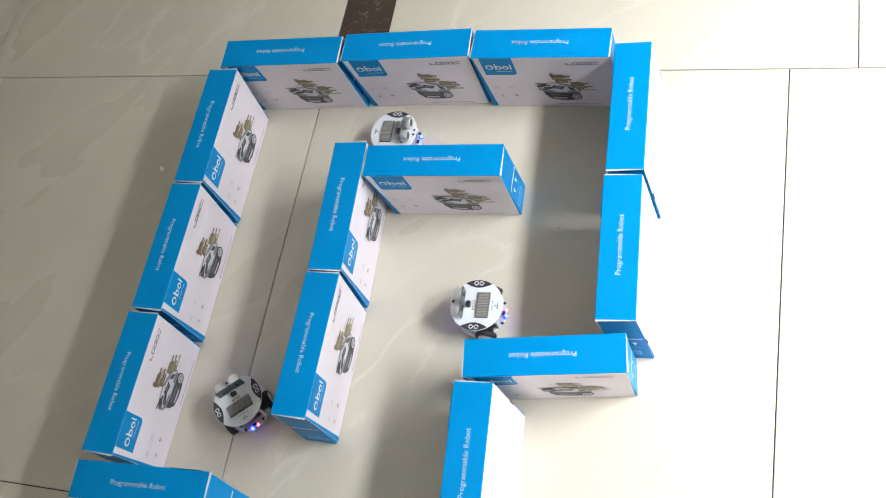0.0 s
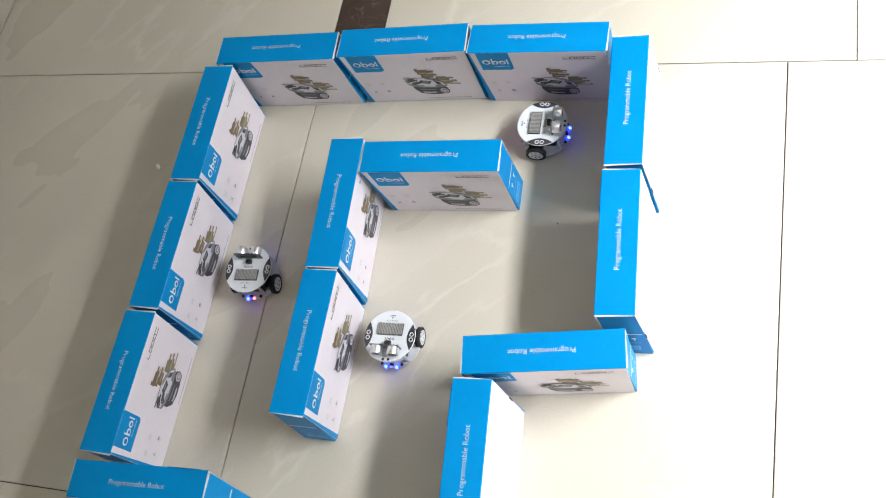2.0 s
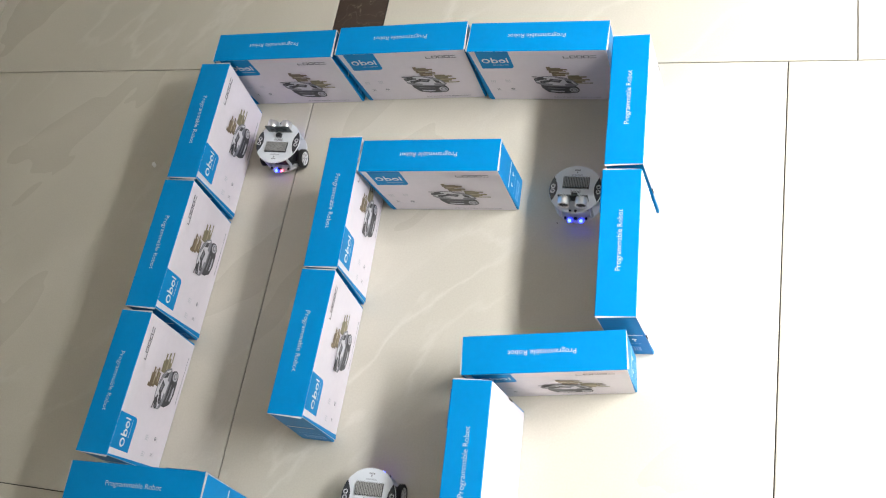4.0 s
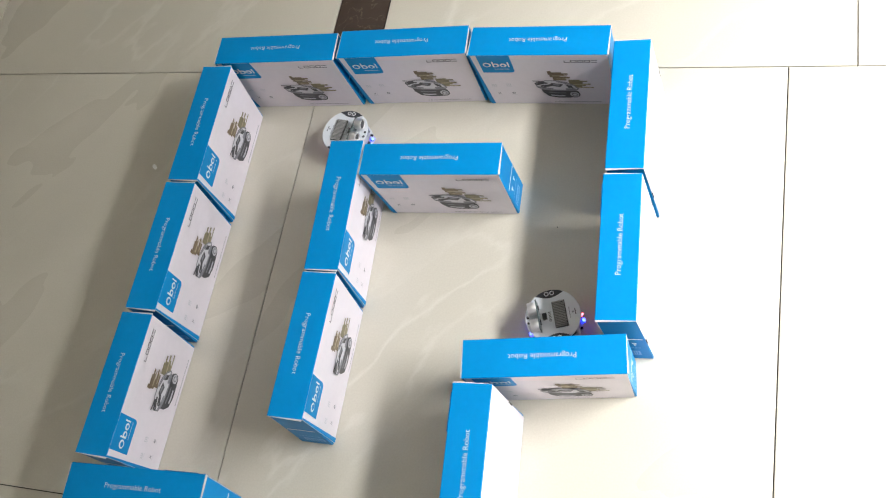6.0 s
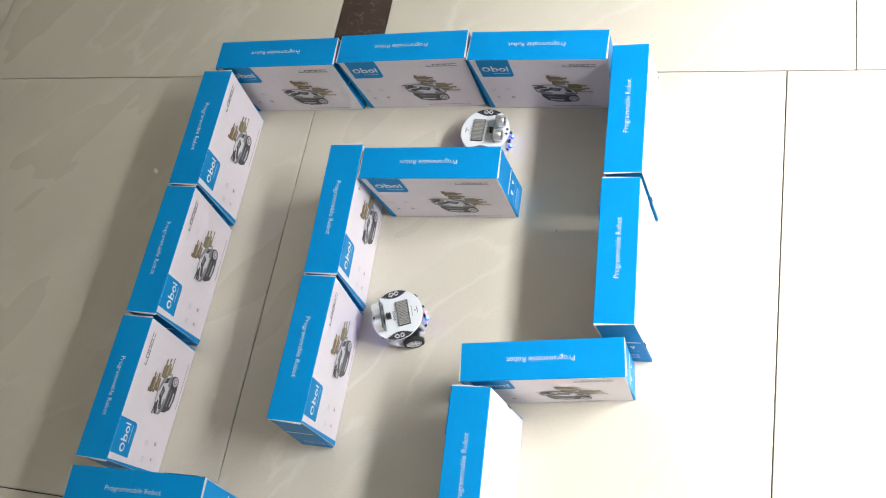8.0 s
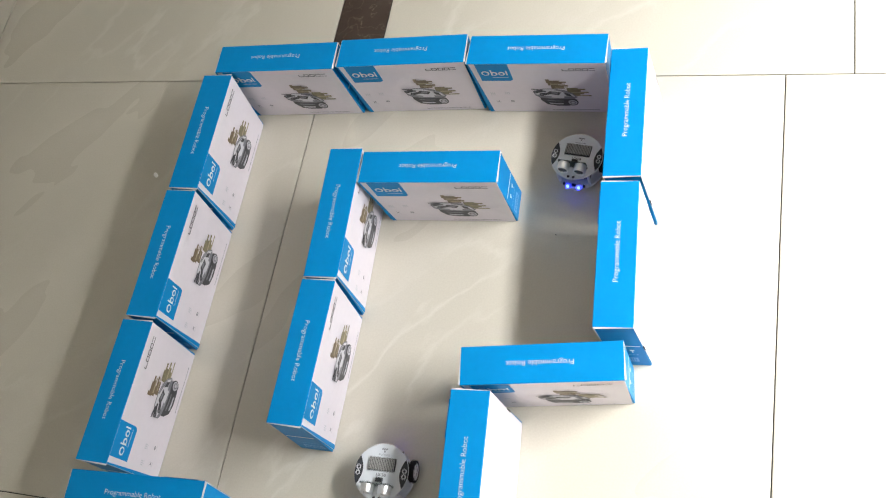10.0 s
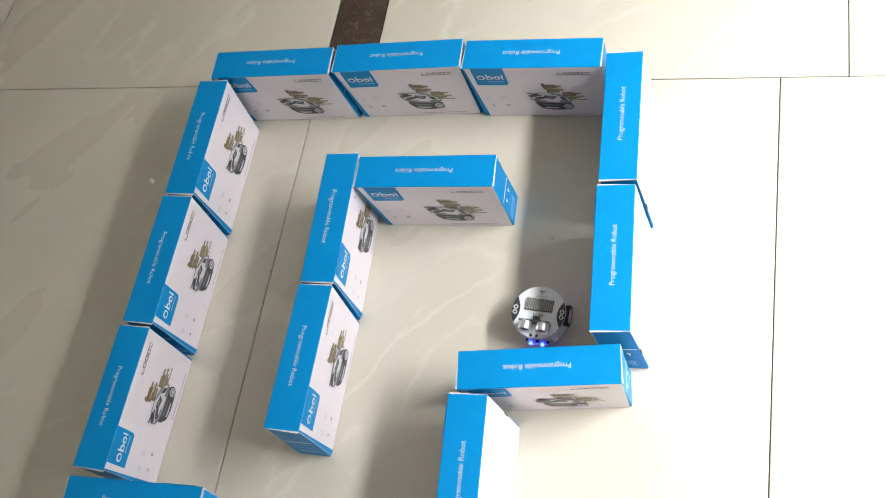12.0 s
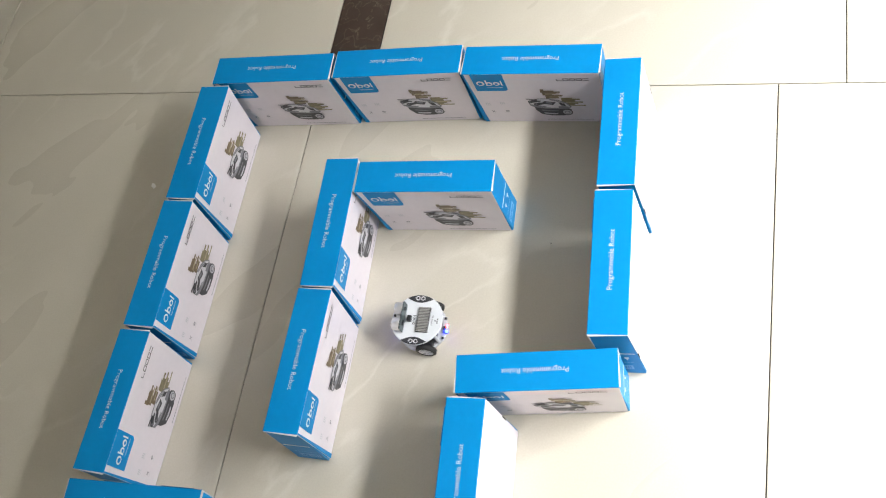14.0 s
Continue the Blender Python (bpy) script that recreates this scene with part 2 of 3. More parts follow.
window_1 = tagged(new("window_1"), "white framed window letting in bright daylight", "window", kind="structure")
window_1.matrix_basis = pose(EAST + 0.12, (WINDOW_SOUTH + WINDOW_NORTH) / 2, SILL)
wide, high = WINDOW_NORTH - WINDOW_SOUTH, HEAD - SILL
bm = bmesh.new()
for y0, z0, y1, z1 in ((-wide / 2, 0, wide / 2, 0.03), (-wide / 2, high - 0.03, wide / 2, high), (-wide / 2, 0.03, -wide / 2 + 0.03, high - 0.03), (wide / 2 - 0.03, 0.03, wide / 2, high - 0.03)):
    block(bm, -0.02, y0, z0, 0.02, y1, z1, 0, 0.003)
part("window_frame", bm, FRAME_PAINT, window_1)
bm = bmesh.new()
block(bm, -0.003, -wide / 2 + 0.03, 0.03, 0.003, wide / 2 - 0.03, high - 0.03)
part("pane", bm, GLASS, window_1).visible_shadow = False

# ---- the floor: tiles laid with open joints over a dark bed ----
floor = structure("floor", [(WEST, SOUTH, -0.06, EAST, NORTH, -0.0035)], GROUT, "polished beige porcelain tiles with thin dark joints and a dark brown marble strip", "floor")
JOINT = 0.0019
TILES = {}


def tile(x0, y0, x1, y1, mat=TILE, name="tile"):
    w, d = round(x1 - x0 - JOINT, 4), round(y1 - y0 - JOINT, 4)
    if (w, d, name) not in TILES:
        bm = bmesh.new()
        e = 0.0012
        rim = [(-w / 2, -d / 2), (w / 2, -d / 2), (w / 2, d / 2), (-w / 2, d / 2)]
        inner = [(-w / 2 + e, -d / 2 + e), (w / 2 - e, -d / 2 + e), (w / 2 - e, d / 2 - e), (-w / 2 + e, d / 2 - e)]
        rows = [[bm.verts.new((x, y, z)) for x, y in pts] for pts, z in ((rim, -0.0035), (rim, -0.0006), (inner, 0.0))]
        for a, b in zip(rows, rows[1:]):
            for i in range(4):
                bm.faces.new((a[i], a[(i + 1) % 4], b[(i + 1) % 4], b[i]))
        bm.faces.new(rows[-1])
        me = bpy.data.meshes.new(name)
        bm.to_mesh(me)
        bm.free()
        me.materials.append(mat)
        TILES[w, d, name] = me
    ob = new(name, TILES[w, d, name])
    ob.parent = floor
    ob.matrix_basis = pose((x0 + x1) / 2, (y0 + y1) / 2, 0)
    return ob


def clip(edges, low, high):
    inside = [low] + [e for e in edges if low + 0.01 < e < high - 0.01] + [high]
    return list(zip(inside, inside[1:]))


for y0, y1 in clip([-4.8, -4.0, -3.2, -2.4, -1.6, -0.8], SOUTH, 0.0):
    for x0, x1 in clip([-4.8, -4.0, -3.2, -2.4, -1.6, -0.8, 0.0, 0.8, 1.6, 2.4], WEST, EAST):
        tile(x0, y0, x1, y1)
for y0, y1 in clip([0.8, 1.6, 2.4, 3.2, 4.0, 4.8], 0.0, NORTH):
    for x0, x1 in clip([-4.79, -3.99, -3.19, -2.39, -1.59, -0.79, 0.0], WEST, 0.0) + clip([0.9, 1.7], 0.1, EAST):
        tile(x0, y0, x1, y1)
    tile(0.0, y0, 0.1, y1, MARBLE, "marble_strip")

# ---- cartons ----
L, LB, D, H, S = 0.215, 0.209, 0.0535, 0.1547, 0.0132


def leaned(bm):
    """The cartons have given way a little: narrower at the foot, the front pushed in under the lid."""
    for v in bm.verts:
        k = 1 - v.co.z / H
        v.co.x *= 1 - (1 - LB / L) * k
        v.co.y += S * k
    return bm


def flared(bm, side):
    """The tucked end flaps stand out a little towards the foot."""
    for v in bm.verts:
        if side * v.co.x > L / 2 - 0.0018:
            v.co.x += side * 0.0045 * (1 - v.co.z / H)
    return leaned(bm)


def front(bm, points, slot=0, lift=0.0003):
    """A flat print on the front: millimetres from its upper left corner, clockwise as seen."""
    vs = [bm.verts.new((-L / 2 + u / 1000, -D / 2 - 0.0003 - 1.3 * lift, H - v / 1000)) for u, v in points]
    f = bm.faces.new(vs[::-1])
    f.material_index = slot


def rect(u0, v0, u1, v1):
    return [(u0, v0), (u1, v0), (u1, v1), (u0, v1)]


def disc(u, v, r, squash=1.0, n=24):
    return [(u + x, v + y * squash) for x, y in circle(0, 0, r, n)]


def make_carton():
    carton = tagged(new("carton"), "blue and white printed card box standing on its long side", "box", "cartons forming the maze")
    w, t = L / 2, 0.0009
    bm = bmesh.new()
    rows = []
    r = 0.0009
    for x, inset in ((-w, 0.0), (w, 0.0), (w, t), (w - 0.012, t), (-w + 0.012, t), (-w, t)):
        y, z0, z1 = D / 2 - inset, inset, H - inset
        c = r if inset == 0 else 0.0002
        rows.append([bm.verts.new((x, a, b)) for a, b in ((-y + c, z0), (y - c, z0), (y, z0 + c), (y, z1 - c), (y - c, z1), (-y + c, z1), (-y, z1 - c), (-y, z0 + c))])
    for k, (a, b) in enumerate(zip(rows, rows[1:] + rows[:1])):
        for i in range(8):
            f = bm.faces.new((a[i], b[i], b[(i + 1) % 8], a[(i + 1) % 8]))
            f.material_index = (0 if i in (0, 4, 3, 5, 1, 7) else 1) if k == 0 else 2
    part("sleeve", leaned(bm), [BLUE, WHITE, CARD], carton)
    for side in (-1, 1):
        bm = bmesh.new()
        x = side * (w - 0.0012)
        block(bm, min(x, x - side * 0.001), -D / 2 + 0.0012, 0.001, max(x, x - side * 0.001), D / 2 - 0.0012, H - 0.0012)
        end_panel = part("end_panel", flared(bm, side), BLUE, carton, "blue tuck-in end of the box")
        # dark bar: shade painted where the flap tucks in under the lid
        bm = bmesh.new()
        xs = sorted((x - side * 0.0004, x + side * 0.0004))
        block(bm, xs[0], -D / 2 + 0.0025, H - 0.0032, xs[1], D / 2 - 0.0025, H - 0.0015)
        part("tuck_slit", flared(bm, side), SLOT, end_panel, "dark bar standing in for the shaded slit under the lid")
        bm = bmesh.new()
        xs = sorted((x + side * 0.0002, x + side * 0.0005))
        block(bm, xs[0], -D / 2 + 0.006, 0.0795, xs[1], D / 2 - 0.004, 0.0815)
        part("end_line", flared(bm, side), INK_WHITE, end_panel, "printed white line")
        for y in (-0.012, 0.006) if side > 0 else ():
            bm = bmesh.new()
            block(bm, xs[0], y, 0.062, xs[1], y + 0.006, 0.066)
            block(bm, xs[0], y + 0.002, 0.056, xs[1], y + 0.004, 0.062)
            part("end_icon", flared(bm, side), INK_WHITE, end_panel, "small printed white icon")
        bm = bmesh.new()
        for k in range(7):
            block(bm, xs[0], -0.018 + k * 0.005, 0.046, xs[1], -0.0148 + k * 0.005, 0.0475)
        part("end_text", flared(bm, side), SKY_BLUE, end_panel, "line of pale blue print")
        bm = bmesh.new()
        block(bm, xs[0], -0.02, 0.018, xs[1], 0.012, 0.034)
        for k in range(9):
            block(bm, xs[0] + side * 0.0003, -0.018 + k * 0.0032, 0.021, xs[1] + side * 0.0003, -0.0165 + k * 0.0032, 0.031, 1)
        part("barcode", flared(bm, side), [SKY_BLUE, BLUE], end_panel, "pale blue block with blue bars")
        bm = bmesh.new()
        xs = sorted((side * (w - 0.0016), side * (w + 0.0004)))
        block(bm, xs[0], D / 2 - 0.0006, 0.062, xs[1], D / 2 + 0.0003, 0.078)
        part("tab_slot", leaned(bm), SLOT, carton, "dark slot of the locking tab")
        # the lid's cut edge, standing open towards the front
        bm = bmesh.new()
        wedge = [(side * (w - 0.0006), -D / 2 + 0.0008), (side * (w + 0.0024), -D / 2 + 0.0010), (side * (w + 0.0022), -D / 2 + 0.0060), (side * (w + 0.0004), D / 2 - 0.0012), (side * (w - 0.0006), D / 2 - 0.0012)]
        prism(bm, wedge if side > 0 else wedge[::-1], H - 0.0022, H - 0.0004)
        part("lid_edge", leaned(bm), CARD, carton, "pale cut edge of the lid")
    # the lid's lettering reads from behind, its feet to the back
    bm = lettering("Programmable Robot", 0.0895)
    for v in bm.verts:
        v.co = Vector((-v.co.x - 0.001, -v.co.y + 0.001, H + 0.0009))
    part("lettering", leaned(bm), INK_WHITE, carton, "white lettering: Programmable Robot")
    # front: blue border along one side, wider towards the foot
    bm = bmesh.new()
    front(bm, [(0.3, 0.6), (3.0, 0.6), (7.5, 153.8), (0.3, 153.8)], 0, 0.0002)
    part("border_strip", leaned(bm), BLUE, carton, "blue printed border strip")
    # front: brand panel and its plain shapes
    bm = bmesh.new()
    front(bm, [(12.5, 0.2), (65, 0.2)] + [(58 + x, 44 + y) for x, y in circle(0, 0, 7, 8, 0, 90)] + [(12.5, 51)])
    panel = part("brand_panel", leaned(bm), BLUE, carton, "blue panel with a rounded corner")
    bm = bmesh.new()
    for u, r in ((24.2, 6.6), (38.4, 5.4), (50.2, 5.4)):
        front(bm, disc(u, 33.6 - r, r), 0, 0.0006)
        front(bm, disc(u, 33.6 - r, r - 2.6), 1, 0.0010)
    front(bm, rect(33.0, 17.0, 35.6, 33.4), 0, 0.0008)
    front(bm, rect(57.4, 19.0, 59.8, 33.4), 0, 0.0006)
    front(bm, rect(33, 39.4, 59, 40.2), 0, 0.0006)
    part("brand_shape", leaned(bm), [INK_WHITE, BLUE], panel, "plain white shapes")
    bm = bmesh.new()
    for k in range(5):
        u = 147.5 + k * 10.4
        front(bm, rect(u, 20.6, u + 9.0, 22.0))
        if k:
            front(bm, rect(u, 14.6, u + 9.0, 16.0))
        if k < 4:
            front(bm, rect(u, 16.0, u + 1.3, 20.6))
        if 0 < k < 4:
            front(bm, rect(u + 7.7, 16.0, u + 9.0, 20.6))
    part("wordmark_shape", leaned(bm), INK_DARK, carton, "thin dark wordmark drawn as plain bars")
    # front: the printed picture of a small wheeled robot with brown blocks behind it
    for ink, word, outline in (
        (INK_BROWN, "brown", [(116, 47), (122, 47), (122, 51), (138, 51), (138, 54), (148, 54), (148, 58), (141, 58), (141, 62), (134, 62), (134, 65), (150, 65), (150, 69), (143, 69), (143, 76), (122, 76), (122, 66), (118, 66), (118, 58), (116, 58)]),
        (INK_OLIVE, "olive", [(146, 74), (164, 74), (164, 77), (176, 77), (176, 81), (168, 81), (168, 86), (180, 86), (180, 90), (172, 90), (172, 94), (166, 94), (166, 97), (184, 97), (184, 100), (154, 100), (146, 90)]),
    ):
        bm = bmesh.new()
        front(bm, outline, 0, 0.0003)
        # paler bands across the blocks
        u, v = outline[0]
        front(bm, [(u + 6, v + 13), (u + 30, v + 13), (u + 30, v + 16), (u + 6, v + 16)], 1, 0.0004)
        front(bm, [(u + 12, v + 23), (u + 33, v + 23), (u + 33, v + 25), (u + 12, v + 25)], 1, 0.0004)
        part("printed_block", leaned(bm), [ink, INK_SAND], carton, "printed picture of stepped " + word + " blocks")
    bm = bmesh.new()
    # dark chassis with a few paler ribs
    front(bm, [(97, 97), (112, 104), (152, 106), (158, 112), (154, 126), (142, 132), (122, 132), (106, 127), (98, 113)], 0, 0.0004)
    front(bm, [(108, 112), (122, 114.5), (136, 115), (136, 117), (121, 117), (108, 114.6)], 2, 0.0006)
    front(bm, [(110, 121), (121, 123), (134, 123.5), (133, 127), (120, 127), (111, 125)], 1, 0.0006)
    # rim and pale shell
    front(bm, [(90, 90), (96, 80), (108, 75.6), (126, 75.6), (142, 81), (154, 91), (160, 103), (154, 109), (136, 110), (114, 108.4), (99, 104.4), (91, 98)], 2, 0.0005)
    front(bm, [(92, 90), (98, 82), (109, 77), (125, 77), (140, 83), (152, 92), (157, 102), (151, 105), (134, 106), (115, 104), (101, 100), (93, 95)], 3, 0.0007)
    # display, side pad and the two barrels of the sensor
    front(bm, [(117, 83), (136, 87), (130, 96), (111, 91)], 0, 0.0009)
    front(bm, [(121, 85.5), (131, 88), (128, 91.5), (118, 89.5)], 2, 0.0010)
    front(bm, [(139, 87), (149, 93), (152, 100), (143, 98)], 0, 0.0009)
    front(bm, [(98, 79), (112, 82), (110, 86), (97, 83)], 0, 0.0009)
    for u, v in ((94, 85), (103, 93)):
        front(bm, [(u, v - 4.2), (u + 12, v - 6), (u + 13, v), (u, v + 4.2)], 0, 0.0010)
        front(bm, disc(u, v, 4.6, 1.0, 14), 0, 0.0011)
        front(bm, disc(u - 0.6, v - 0.4, 1.7, 1.0, 10), 2, 0.0013)
    front(bm, [(88, 75), (106, 78), (106, 80), (88, 77.4)], 0, 0.0009)
    # wheel
    front(bm, disc(149, 119, 10.4, 1.05), 0, 0.0010)
    front(bm, disc(150, 119, 7.4, 1.05), 1, 0.0012)
    front(bm, disc(150.4, 119, 5.2, 1.05), 2, 0.0014)
    front(bm, disc(150.6, 119, 3.0, 1.05), 1, 0.0016)
    # shaded flank and seams of the shell
    front(bm, [(93, 93), (104, 97), (118, 100), (117, 103.4), (102, 100), (94, 96)], 2, 0.0009)
    front(bm, [(138, 100), (152, 100), (156, 103), (150, 105), (138, 105.4)], 2, 0.0009)
    front(bm, [(126, 77.5), (140, 83), (151, 92), (149, 93), (138, 85), (125, 79.5)], 2, 0.0009)
    part("printed_picture", leaned(bm), [INK_DARK, INK_LIGHT, INK_GREY, INK_SHEEN], carton, "printed picture of a small wheeled toy robot")
    for k, (u, v) in enumerate(((20, 92), (45, 90), (23, 118), (48, 117))):
        bm = bmesh.new()
        ink = 0 if k in (1, 3) else 1
        if k == 3:
            front(bm, disc(u, v, 3.4, 0.8, 14), 0)
            front(bm, disc(u + 0.6, v - 0.8, 1.7, 0.8, 10), 1, 0.0006)
        elif k == 2:
            front(bm, [(u - 3, v - 3), (u - 2, v - 3), (u + 3, v + 2.4), (u + 2, v + 3)], 0)
            front(bm, [(u + 2, v - 3), (u + 3, v - 2.4), (u - 2, v + 3), (u - 3, v + 2.6)], 0, 0.0004)
        else:
            for d in range(3):
                front(bm, rect(u - 4 + d * 3, v - 3.4, u - 2.2 + d * 3, v + 3.4), 1)
        front(bm, rect(u - 5, v + 5.4, u + 5, v + 6.1), 1)
        part("pictogram", leaned(bm), [INK_GREY, INK_PALE], carton, "small grey printed pictogram")
    bm = bmesh.new()
    for k in range(16):
        front(bm, rect(112 + k * 5, 144.6, 116.4 + k * 5, 145.9))
    part("small_print", leaned(bm), INK_GREY, carton, "line of tiny grey print")
    return carton


CARTONS = (
    (-0.0092, -0.0619, 1.15), (0.2132, -0.0536, 1.60), (0.4348, -0.0559, -0.46),
    (-0.1095, -0.2042, 89.96), (-0.1120, -0.4247, 89.51), (-0.1175, -0.6472, 88.84),
    (-0.0369, -0.7904, 182.22), (0.1629, -0.3435, 91.80), (0.1650, -0.5636, 89.80),
    (0.2986, -0.2646, 1.60), (0.5808, -0.1660, -87.82), (0.5893, -0.3897, -86.99),
    (0.5071, -0.5534, 7.10), (0.4252, -0.7055, -86.92),
)
carton = make_carton()
for k, (x, y, turn) in enumerate(CARTONS):
    m = pose(x, y, 0.0003, 0, 0, turn)
    if k == 0:
        carton.matrix_basis = m
    else:
        copy_thing(carton, m)

# ---- robots ----
PLATE_R, PLATE_Z = 0.0405, 0.0500
WHEEL_R, WHEEL_X, WHEEL_Y = 0.0162, -0.0115, 0.0362


def make_robot():
    """A small two-wheeled robot, driving towards its +x, its left on +y."""
    robot = tagged(new("robot_car"), "small white round two-wheeled robot with lit blue lamps", "robot", "robots driving through the maze")
    bm = bmesh.new()
    lathe(bm, [(PLATE_R - 0.0008, PLATE_Z - 0.0026), (PLATE_R, PLATE_Z - 0.0018), (PLATE_R, PLATE_Z - 0.0008), (PLATE_R - 0.0008, PLATE_Z)], 56, axis="z")
    plate = part("top_plate", bm, PLATE, robot, "glossy white round cover")
    for side in (1, -1):
        bm = bmesh.new()
        outer = [(x, side * y) for x, y in circle(0, 0, PLATE_R - 0.0006, 15, 59, 121)]
        reach, depth = outer[0][0], 0.0122
        inner = [(reach * (1 - 2 * i / 14), side * ((PLATE_R - 0.0006) * math.sin(radians(59)) - (depth - (PLATE_R * (1 - math.sin(radians(59))))) * math.sin(math.pi * i / 14))) for i in range(15)]
        pts = outer + inner[::-1][1:-1]
        prism(bm, pts if side > 0 else pts[::-1], PLATE_Z - 0.0002, PLATE_Z + 0.0006)
        pad = part("side_pad", bm, PAD, plate, "dark lens-shaped side pad")
        for x in (-0.0040, 0.0040):
            bm = bmesh.new()
            ring(bm, x, side * 0.0346, PLATE_Z + 0.0005, PLATE_Z + 0.0011, 0.0022, 0.0034, 18)
            part("ring", bm, RIM, pad, "pale raised ring")
    # display with its ridges
    bm = bmesh.new()
    block(bm, -0.0198, -0.0200, PLATE_Z - 0.0005, -0.0012, 0.0200, PLATE_Z + 0.0030, 1, 0.0004)
    matrix = part("led_matrix", bm, [MATRIX, MATRIX_DARK], robot, "grey ridged display block")
    for k in range(16):
        y = -0.0186 + k * 0.00248
        bm = bmesh.new()
        block(bm, -0.0190, y - 0.00075, PLATE_Z + 0.0030, -0.0020, y + 0.00075, PLATE_Z + 0.0038, 0)
        part("ridge", bm, MATRIX, matrix)
    bm = bmesh.new()
    block(bm, 0.0085, -0.0045, PLATE_Z - 0.0005, 0.0150, 0.0045, PLATE_Z + 0.0062, 0, 0.0006)
    for k in range(4):
        block(bm, 0.0148, -0.0036 + k * 0.0021, PLATE_Z + 0.0022, 0.0195, -0.0028 + k * 0.0021, PLATE_Z + 0.0030, 1)
    part("connector", bm, [BLACK, METAL], robot, "black plug socket")
    for y in (0.0062, 0.0018, -0.0026):
        bm = bmesh.new()
        ring(bm, 0.0044, y, PLATE_Z - 0.0001, PLATE_Z + 0.0002, 0.0011, 0.0019, 14)
        part("marking", bm, INK_DARK, plate, "small dark printed ring")
    bm = bmesh.new()
    block(bm, 0.0022, -0.0066, PLATE_Z, 0.0068, -0.0057, PLATE_Z + 0.0003)
    part("marking", bm, INK_DARK, plate, "small dark printed bar")
    bm = bmesh.new()
    block(bm, -0.0246, -0.0085, PLATE_Z, -0.0238, 0.0085, PLATE_Z + 0.0003)
    part("marking", bm, INK_GREY, plate, "thin grey printed line")
    bm = bmesh.new()
    block(bm, -0.0300, -0.0010, PLATE_Z, -0.0280, 0.0010, PLATE_Z + 0.0003)
    block(bm, -0.0330, -0.0045, PLATE_Z, -0.0318, 0.0045, PLATE_Z + 0.0003)
    part("marking", bm, INK_DARK, plate, "small dark printed bars")
    for y in (-0.0042, 0.0042):
        bm = bmesh.new()
        prism(bm, circle(0.0365, y, 0.0021, 14), PLATE_Z - 0.0004, PLATE_Z + 0.0004)
        part("plate_hole", bm, BLACK, plate, "dark round hole")
    # ranging sensor: upright board with two cans
    bm = bmesh.new()
    block(bm, 0.0188, -0.0225, PLATE_Z + 0.0005, 0.0204, 0.0225, PLATE_Z + 0.0185, 0, 0.0003)
    block(bm, 0.0172, -0.0150, PLATE_Z + 0.0080, 0.0188, -0.0100, PLATE_Z + 0.0120, 1)
    block(bm, 0.0172, 0.0060, PLATE_Z + 0.0070, 0.0188, 0.0140, PLATE_Z + 0.0110, 1)
    sensor = part("range_sensor", bm, [BOARD, BLACK], robot, "dark green sensor board standing upright")
    for y in (-0.0130, 0.0130):
        bm = bmesh.new()
        lathe(bm, [(0.0090, 0.0), (0.0092, 0.0006), (0.0092, 0.0118), (0.0087, 0.0126), (0.0076, 0.0126), (0.0073, 0.0110)], 28, [0, 0, 0, 0, 0, 1], axis="x")
        part("sensor_can", bm, [METAL, MESH_DARK], sensor, "shiny metal cylinder", pose(0.0204, y, PLATE_Z + 0.0100))
    # lower deck
    bm = bmesh.new()
    outline = [(x, y) for x, y in circle(0, 0, 0.0385, 72) if abs(y) < 0.0295 or abs(x - WHEEL_X) > 0.0175]
    prism(bm, outline, 0.0125, 0.0168)
    for a in (30, 150, 210, 330):
        x, y = 0.0340 * math.cos(radians(a)), 0.0340 * math.sin(radians(a))
        prism(bm, circle(x, y, 0.0030, 12), 0.0168, 0.0200)
    deck = part("lower_deck", bm, TRAY, robot, "pale lower deck of the robot")
    bm = bmesh.new()
    block(bm, -0.0270, -0.0230, 0.0172, 0.0210, 0.0230, 0.0385, 0, 0.003)
    part("battery_box", bm, BLACK, robot, "black battery box between the decks")
    bm = bmesh.new()
    block(bm, -0.0300, -0.0140, 0.0385, 0.0260, 0.0140, 0.0400, 0, 0.0003)
    for k in range(5):
        block(bm, -0.0240 + k * 0.009, 0.0060, 0.0400, -0.0190 + k * 0.009, 0.0110, 0.0425, 1)
    part("control_board", bm, [BOARD, BLACK], robot, "dark green control board")
    for x, y in ((0.027, 0.024), (0.027, -0.024), (-0.030, 0.022), (-0.030, -0.022)):
        bm = bmesh.new()
        prism(bm, circle(x, y, 0.0024, 6), 0.0165, PLATE_Z - 0.0026)
        part("standoff", bm, BRASS, robot)
    # front and rear lamp boards
    for name, x, lamps in (("front_board", 0.0362, ((-0.0088, 0), (0.0088, 0))), ("rear_board", -0.0372, ((0.0050, 0), (-0.0048, 1)))):
        s = 1 if x > 0 else -1
        bm = bmesh.new()
        block(bm, min(x - s * 0.006, x), -0.0190, 0.0172, max(x - s * 0.006, x), 0.0190, 0.0186, 0, 0.0003)
        block(bm, min(x - s * 0.003, x + s * 0.0005), -0.0026, 0.0186, max(x - s * 0.003, x + s * 0.0005), 0.0026, 0.0220, 1)
        for y in (-0.016, 0.016):
            block(bm, min(x - s * 0.004, x), y - 0.0015, 0.0186, max(x - s * 0.004, x), y + 0.0015, 0.0212, 1)
        board = part(name, bm, [BOARD_PALE, BLACK], robot, "narrow pale circuit board")
